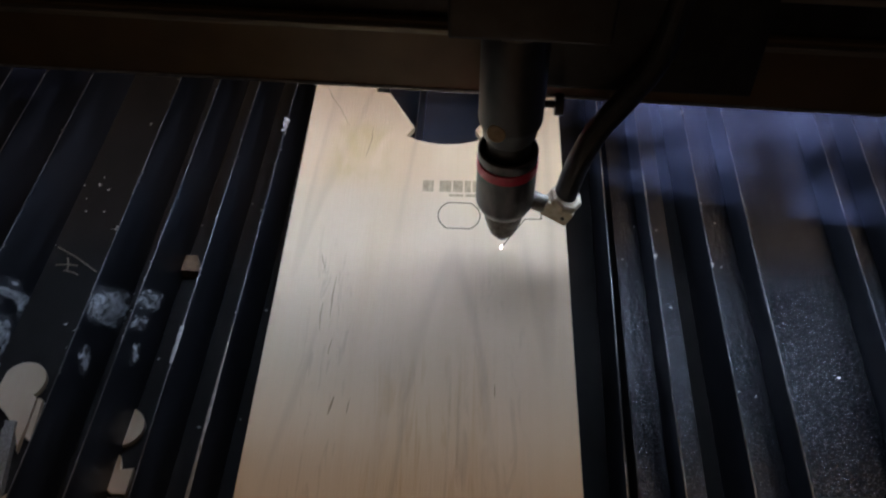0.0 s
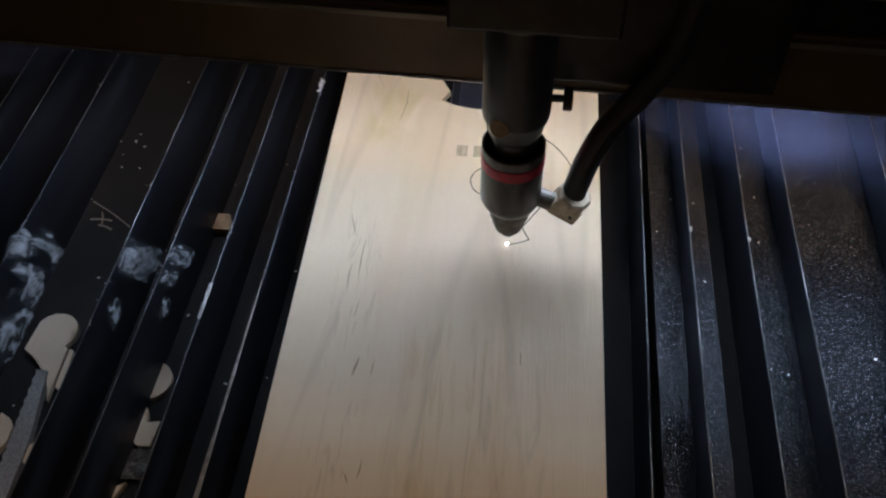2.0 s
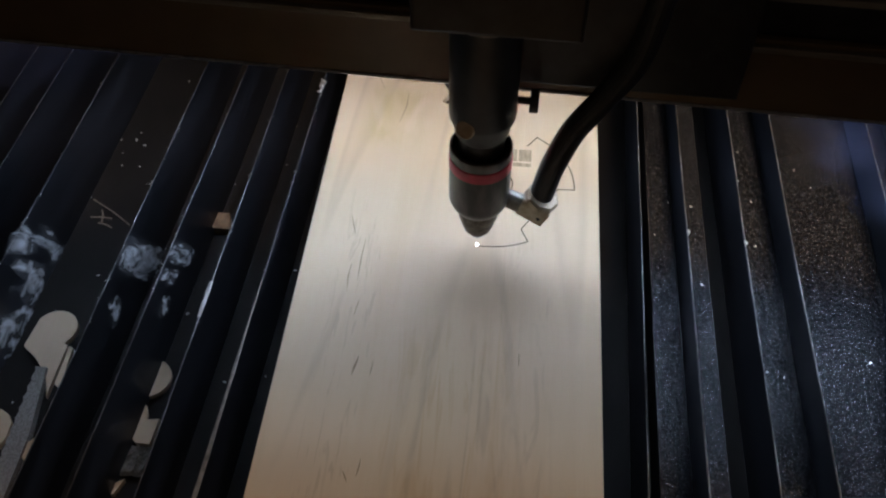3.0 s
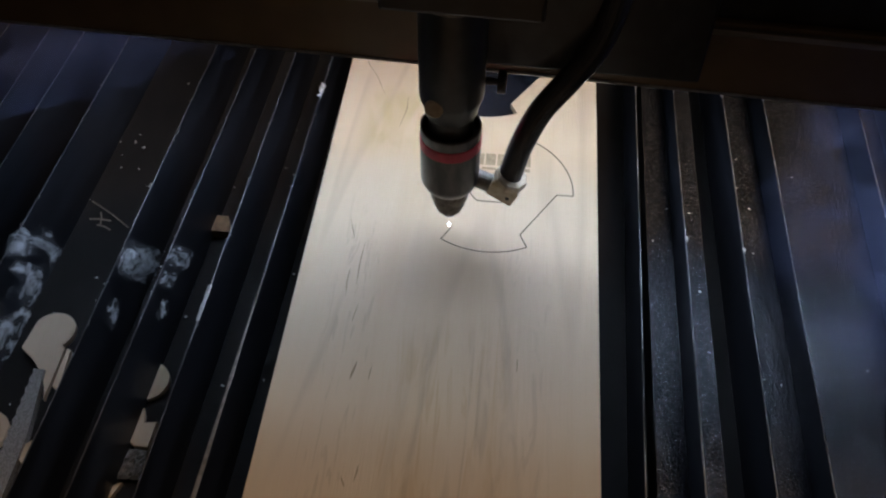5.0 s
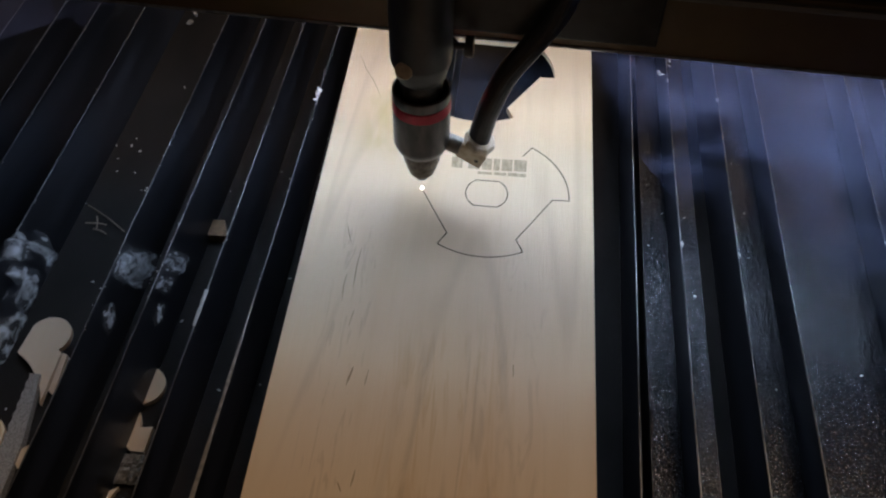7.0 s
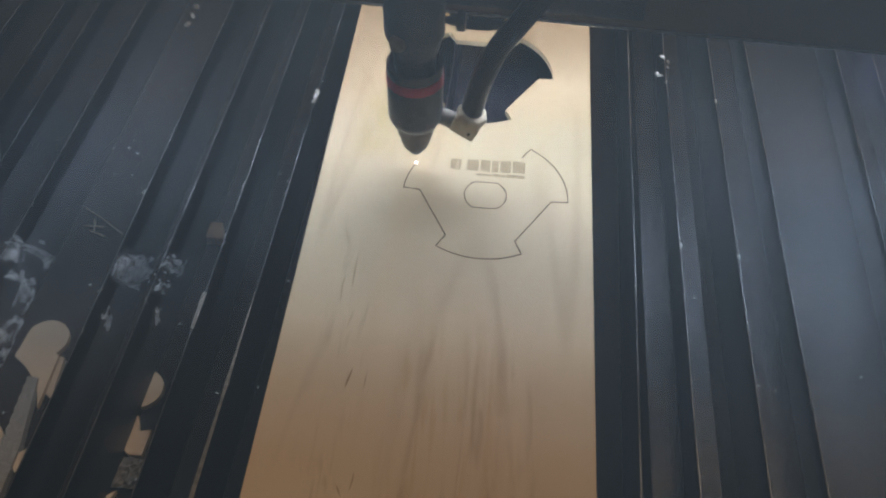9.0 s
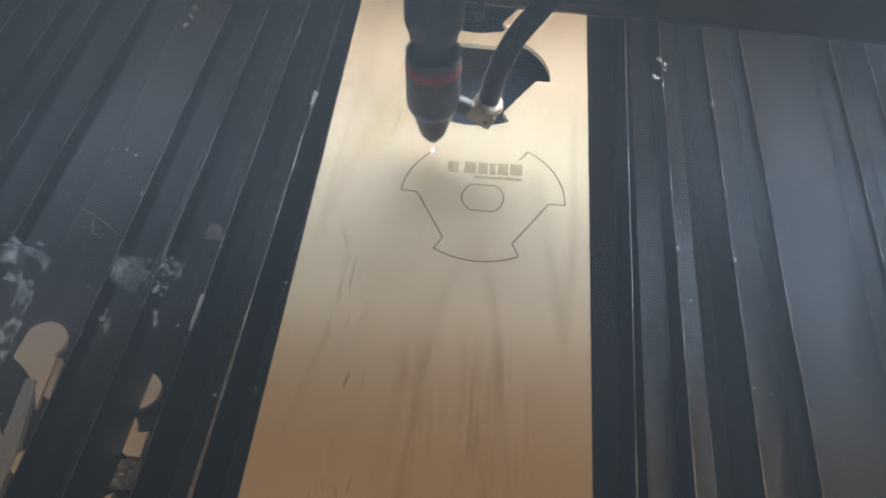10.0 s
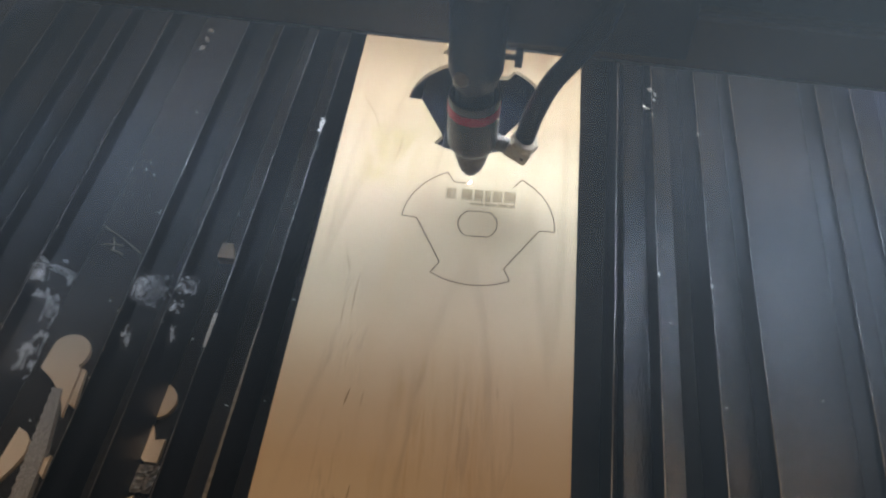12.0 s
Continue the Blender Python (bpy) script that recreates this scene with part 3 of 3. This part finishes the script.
turned("nozzle", [(1.6, 9.6), (2.8, 9.6), (3.6, 10.4), (5.4, 14.4), (6.8, 15.2), (7.0, 18.4), (8.2, 19.4), (8.4, 23.6), (9.6, 24.6), (9.8, 32.2)], NOZZLE, "sooty metal nozzle cone")
turned("collar", [(9.3, 31.8), (11.2, 32.0), (12.4, 33.0), (14.2, 37.0), (14.5, 38.6), (14.5, 60.3)], GREYMETAL, "worn dark grey collar")
turned("ring", [(14.2, 60.0), (14.8, 60.5), (14.8, 66.0), (14.2, 66.5)], RED, "red anodised ring")
turned("sleeve", [(14.3, 66.2), (14.5, 66.6), (14.5, 71.8), (14.0, 72.4), (13.0, 72.5), (12.6, 68.0)], RIM, "pale worn metal cup above the ring")
turned("neck", [(10.6, 66.0), (10.6, 80.0)], BLACK)
turned("barrel", [(10.6, 79.0), (12.4, 81.5), (13.0, 86.0), (14.7, 90.5), (14.9, 92.0), (14.9, 146.0)], BLACK)
part("screw", rod((-4.6 * MM, -8.4 * MM, 91.5 * MM), (-6.4 * MM, -14.6 * MM, 92.8 * MM), 4.4 * MM, 20), TAN, head, "dull tan screw head")
part("thumbscrew", rod((10 * MM, 8 * MM, 93 * MM), (20.5 * MM, 8 * MM, 93 * MM), 1.7 * MM, 14), BLACK, head)
part("thumbscrew_knob", rod((20 * MM, 8 * MM, 93 * MM), (24 * MM, 8 * MM, 93 * MM), 5.2 * MM, 20), BLACK, head)
part("air_stub", rod((11 * MM, 1 * MM, 38 * MM), (23.5 * MM, 0, 33.5 * MM), 4.6 * MM, 18), FITTING, head, "steel air inlet stub")
lean = pose(28.0 * MM, 0, 35.2 * MM, 4, 22, -12)
part("elbow", box(-7.2 * MM, 7.2 * MM, -6.2 * MM, 6.2 * MM, -6.5 * MM, 4.2 * MM, 0.9 * MM), BRASS, head, "tarnished brass elbow block", m=lean)
part("hose_nut", lathe([(6.6 * MM, 4.0 * MM), (8.3 * MM, 4.4 * MM), (8.3 * MM, 7.4 * MM), (7.2 * MM, 8.4 * MM), (6.2 * MM, 8.4 * MM)], 8), BRASS, head, "pale brass hose nut", m=lean)
part("grub_screw", rod((3.6 * MM, -6.0 * MM, -1.6 * MM), (3.6 * MM, -6.5 * MM, -1.6 * MM), 1.1 * MM, 12, 0.0001), BLACK, head, "small dark grub screw", m=lean)
part("hose", tube([(29.0 * MM, 0.2 * MM, 38 * MM), (31.0 * MM, 1 * MM, 49 * MM), (34 * MM, 2.5 * MM, 62 * MM), (41.0 * MM, 6 * MM, 80 * MM),
                   (53 * MM, 10 * MM, 98 * MM), (63.5 * MM, 14 * MM, 116 * MM), (68.5 * MM, 18 * MM, 140 * MM), (71 * MM, 20 * MM, 170 * MM)], 5.8 * MM), RUBBER, head, "black rubber air hose")
turned("clamp_ring", [(14.0, 142.5), (15.6, 143.0), (15.6, 145.4), (14.0, 145.9)], FITTING, "dull clamp ring under the bracket")
part("bracket", box(-0.028, 0.038, -0.019, 0.022, 0.146, 0.190, 0.0015), BLACK, head)
part("carriage_plate", box(0.008, 0.110, 0.0185, 0.0225, 0.094, 0.190, 0.0012), BLACK, head)
part("spark", lathe([(0.0002, 0.0), (0.0006, 0.0003), (0.0007, 0.0006), (0.0004, 0.0011), (0.0001, 0.0022)], 10), SPARK, head, "white-hot spark")


# ---- smoke ----
def smoke_material(name, colour, strength, scale, lo=0.35, hi=0.75, vary=20.0, twist=0.5, ragged=0.0):
    m = bpy.data.materials.new(name)
    m.use_nodes = True
    nt = m.node_tree
    nt.nodes.remove(nt.nodes["Principled BSDF"])
    out = nt.nodes["Material Output"]
    co = nt.nodes.new("ShaderNodeTexCoord")
    info = nt.nodes.new("ShaderNodeObjectInfo")
    nz = nt.nodes.new("ShaderNodeTexNoise")
    nz.noise_dimensions = "4D"
    nz.inputs["Scale"].default_value, nz.inputs["Detail"].default_value, nz.inputs["Distortion"].default_value = scale, 3.5, twist
    nt.links.new(co.outputs["Object"], nz.inputs["Vector"])
    mul = nt.nodes.new("ShaderNodeMath")
    mul.operation, mul.inputs[1].default_value = "MULTIPLY", vary
    nt.links.new(info.outputs["Random"], mul.inputs[0])
    nt.links.new(mul.outputs[0], nz.inputs["W"])
    dot = nt.nodes.new("ShaderNodeVectorMath")
    dot.operation = "LENGTH"
    flat = nt.nodes.new("ShaderNodeVectorMath")
    flat.operation, flat.inputs[1].default_value = "MULTIPLY", (1, 1, 0)
    nt.links.new(co.outputs["Object"], flat.inputs[0])
    nt.links.new(flat.outputs["Vector"], dot.inputs[0])
    edge = nt.nodes.new("ShaderNodeMapRange")
    edge.interpolation_type = "SMOOTHSTEP"
    edge.inputs["From Min"].default_value, edge.inputs["From Max"].default_value = 1.0, 0.25
    torn = nt.nodes.new("ShaderNodeMath")
    torn.operation, torn.inputs[1].default_value = "MULTIPLY_ADD", -ragged
    nt.links.new(nz.outputs["Fac"], torn.inputs[0])
    push = nt.nodes.new("ShaderNodeMath")
    push.operation, push.inputs[1].default_value = "ADD", ragged * 0.5
    nt.links.new(dot.outputs["Value"], push.inputs[0])
    nt.links.new(push.outputs[0], torn.inputs[2])
    nt.links.new(torn.outputs[0], edge.inputs["Value"])
    puff = nt.nodes.new("ShaderNodeMapRange")
    puff.inputs["From Min"].default_value, puff.inputs["From Max"].default_value = lo, hi
    nt.links.new(nz.outputs["Fac"], puff.inputs["Value"])
    al = nt.nodes.new("ShaderNodeMath")
    al.operation = "MULTIPLY"
    nt.links.new(edge.outputs["Result"], al.inputs[0])
    nt.links.new(puff.outputs["Result"], al.inputs[1])
    al2 = nt.nodes.new("ShaderNodeMath")
    al2.operation, al2.inputs[1].default_value = "MULTIPLY", strength
    nt.links.new(al.outputs[0], al2.inputs[0])
    clear = nt.nodes.new("ShaderNodeBsdfTransparent")
    dif = nt.nodes.new("ShaderNodeBsdfDiffuse")
    tra = nt.nodes.new("ShaderNodeBsdfTranslucent")
    for n in (dif, tra):
        n.inputs["Color"].default_value = (*colour, 1)
    both, mix = nt.nodes.new("ShaderNodeMixShader"), nt.nodes.new("ShaderNodeMixShader")
    both.inputs[0].default_value = 0.3
    nt.links.new(dif.outputs[0], both.inputs[1])
    nt.links.new(tra.outputs[0], both.inputs[2])
    nt.links.new(al2.outputs[0], mix.inputs[0])
    nt.links.new(clear.outputs[0], mix.inputs[1])
    nt.links.new(both.outputs[0], mix.inputs[2])
    nt.links.new(mix.outputs[0], out.inputs["Surface"])
    return m


HAZE = smoke_material("drifting_haze", (0.285, 0.525, 0.99), 0.42, 1.6, 0.05, 0.80)
VEIL = smoke_material("low_grey_veil", (0.42, 0.47, 0.55), 0.29, 1.7, 0.15, 0.80, ragged=0.6)
UNDER = smoke_material("smoke_below", (0.22, 0.27, 0.42), 0.34, 2.0, 0.25, 0.80, ragged=0.4)
WISP = smoke_material("low_smoke", (0.27, 0.31, 0.56), 0.52, 2.6, 0.33, 0.78, twist=0.8, ragged=0.9)


def smoke(mat, sx, sy, bulge, label, seed):
    """One soft billow: a lumpy curved sheet, thin towards its rim."""
    bm = bmesh.new()
    n = 28
    g = [[bm.verts.new((x := -1 + 2 * i / n, y := -1 + 2 * j / n, bulge * ((1 - min(1, x * x + y * y)) + 0.35 * noise.noise((x * 1.7, y * 1.7, seed))))) for j in range(n + 1)] for i in range(n + 1)]
    for i in range(n):
        for j in range(n):
            bm.faces.new((g[i][j], g[i + 1][j], g[i + 1][j + 1], g[i][j + 1]))
    bmesh.ops.delete(bm, geom=[v for v in bm.verts if v.co.x ** 2 + v.co.y ** 2 > 1.02], context="VERTS")
    ob = part("smoke_billow", bm, mat, smooth=True)
    ob.scale = (sx, sy, 1.0)
    return tagged(ob, label, "smoke", "billows of smoke")


# Pale film colour that paints the lamp's reflections onto the slats.
REFLECTION = smoke_material("painted_slat_reflection", (0.85, 0.90, 0.96), 1.0, 1.15, 0.38, 0.66, 5.0, 1.4, ragged=2.0)


def residue(which, marks):
    """A lamp's pale reflection, painted as a soft thin film on a slat's face: (y, z, half length, half height, turn).
    """
    for i, (y, z, dy, dz, turn) in enumerate(marks):
        ob = smoke(REFLECTION, dz, dy, 0.0, "pale wavy reflection painted on a slat's face", y * 90)
        ob.name = "residue_smear"
        ob.matrix_basis = pose(slat_x(which, y) + 0.0012 + 0.0002 * i, y, z, turn, 0, -math.degrees(which[1])) @ pose(0, 0, 0, 0, 90, 0) @ Matrix.Diagonal((dz, dy, 1, 1))
        ob["category"], ob["group"] = "residue", "residue smears"


residue(SLAT_B, [(-0.052, -0.024, 0.032, 0.016, -54), (-0.070, -0.030, 0.020, 0.014, -45), (-0.094, -0.038, 0.022, 0.014, -25)])
residue(SLAT_C, [(-0.050, -0.026, 0.032, 0.013, -54), (-0.060, -0.016, 0.016, 0.010, -50), (-0.090, -0.020, 0.009, 0.009, 0)])
residue(SLAT_D, [(-0.052, -0.017, 0.021, 0.007, -51), (-0.070, -0.013, 0.014, 0.006, -45), (-0.085, -0.019, 0.009, 0.007, -40)])

haze = [smoke(HAZE, 0.32, 0.32, 0.015, "thin blue-grey haze of smoke drifting over the bed", 1.0),
        smoke(HAZE, 0.42, 0.45, 0.012, "thin blue-grey haze of smoke drifting over the bed", 5.0),
        smoke(HAZE, 0.30, 0.32, 0.012, "thin blue-grey haze of smoke drifting over the bed", 9.0)]
wisps = [smoke(WISP, 0.22, 0.17, 0.004, "low violet-blue smoke wisp drifting over the slats", 2.0),
         smoke(WISP, 0.15, 0.13, 0.004, "low violet-blue smoke wisp drifting over the slats", 7.0),
         smoke(WISP, 0.20, 0.18, 0.004, "low violet-blue smoke wisp drifting over the slats", 11.0),
         smoke(UNDER, 0.075, 0.07, 0.004, "blue smoke hanging under the cut-out in the board", 15.0)]
veils = [smoke(VEIL, 0.24, 0.36, 0.004, "grey-blue veil of smoke hanging between the slats", 3.0),
         smoke(VEIL, 0.22, 0.30, 0.004, "grey-blue veil of smoke hanging between the slats", 6.0)]


# ---- motions ----
def motions():
    ticks = [i / 10 for i in range(121)]
    walk(head, [(t, Matrix.Translation(on_cut(cut_at(t))) @ pose(0, 0, 0, 0, 0, -2.0)) for t in ticks])
    walk(gantry, [(t, pose(0, on_cut(cut_at(t)).y + 0.0300, 0, 0, 0, -2.7)) for t in ticks])
    walk(haze[0], [(0.0, pose(0.95, 0.30, 0.17)), (6.0, pose(0.80, 0.25, 0.17)), (7.2, pose(0.66, 0.22, 0.175)), (9.3, pose(0.21, -0.05, 0.18, 0, 0, 12)),
                   (10.5, pose(0.20, -0.05, 0.18, 0, 0, 16)), (12.0, pose(0.17, -0.02, 0.185, 0, 0, 20))])
    walk(haze[1], [(0.0, pose(0.95, 0.10, 0.25)), (6.0, pose(0.75, 0.08, 0.25)), (7.2, pose(0.62, 0.04, 0.25)), (9.3, pose(0.10, -0.12, 0.25, 0, 0, -10)),
                   (10.5, pose(0.08, -0.12, 0.25, 0, 0, -18)), (12.0, pose(0.06, 0.03, 0.25, 0, 0, -24))])
    walk(haze[2], [(0.0, pose(-0.90, 0.25, 0.14)), (6.5, pose(-0.75, 0.22, 0.14)), (7.5, pose(-0.50, 0.18, 0.145)), (9.4, pose(-0.19, 0.02, 0.15, 0, 0, 8)),
                   (12.0, pose(-0.18, 0.04, 0.15, 0, 0, 18))])
    walk(wisps[0], [(0.0, pose(0.23, 0.13, 0.030)), (1.0, pose(0.25, 0.15, 0.030, 0, 0, 8)), (2.4, pose(0.27, 0.09, 0.030, 0, 0, 20)), (3.0, pose(0.35, 0.08, 0.030, 0, 0, 24)), (4.0, pose(0.34, 0.0, 0.030, 0, 0, 30)),
                    (6.0, pose(0.30, -0.02, 0.030, 0, 0, 45)), (9.0, pose(0.38, 0.14, 0.030, 0, 0, 60)), (12.0, pose(0.38, 0.16, 0.030, 0, 0, 75))])
    walk(wisps[1], [(0.0, pose(0.16, 0.11, 0.016)), (1.5, pose(0.20, 0.15, 0.016, 0, 0, -8)), (3.0, pose(0.25, 0.22, 0.016, 0, 0, -20)), (4.0, pose(0.34, 0.06, 0.016, 0, 0, -30)), (5.0, pose(0.27, -0.06, 0.016, 0, 0, -40)),
                    (6.0, pose(0.26, 0.0, 0.016, 0, 0, -50)), (7.0, pose(0.18, 0.09, 0.016, 0, 0, -60)), (9.0, pose(0.26, 0.20, 0.016, 0, 0, -75)), (12.0, pose(0.30, 0.22, 0.016, 0, 0, -90))])
    walk(wisps[2], [(0.0, pose(-0.34, 0.22, 0.02)), (2.5, pose(-0.32, 0.20, 0.02, 0, 0, 15)), (5.0, pose(-0.30, 0.18, 0.02, 0, 0, 30)), (7.0, pose(-0.36, 0.24, 0.02, 0, 0, 40)),
                    (9.5, pose(-0.40, 0.26, 0.02, 0, 0, 55)), (12.0, pose(-0.42, 0.28, 0.02, 0, 0, 70))])
    walk(wisps[3], [(0.0, pose(-0.008, 0.10, -0.030)), (6.0, pose(-0.006, 0.104, -0.030, 0, 0, 15)), (12.0, pose(-0.008, 0.10, -0.030, 0, 0, 30))])
    walk(veils[0], [(0.0, pose(0.34, 0.52, -0.012)), (5.0, pose(0.33, 0.46, -0.012)), (6.2, pose(0.31, 0.28, -0.012, 0, 0, 4)), (7.2, pose(0.31, 0.20, -0.012, 0, 0, 8)),
                    (8.8, pose(0.27, -0.04, -0.012, 0, 0, 14)), (12.0, pose(0.29, -0.01, -0.012, 0, 0, 24))])
    walk(veils[1], [(0.0, pose(-0.36, 0.50, -0.020)), (5.0, pose(-0.36, 0.46, -0.020)), (7.2, pose(-0.35, 0.30, -0.020, 0, 0, -6)), (8.8, pose(-0.30, -0.01, -0.020, 0, 0, -12)),
                    (12.0, pose(-0.31, 0.02, -0.020, 0, 0, -24))])
    for piece, t in burning:
        rows = [(0.0, pose(0, 0, -0.002))]
        if t > 0.14:
            rows.append((t - 0.07, pose(0, 0, -0.002)))
        rows.append((t + 0.07, pose(0, 0, 0)))
        rows.append((12.1, pose(0, 0, 0)))
        walk(piece, rows)


motions()
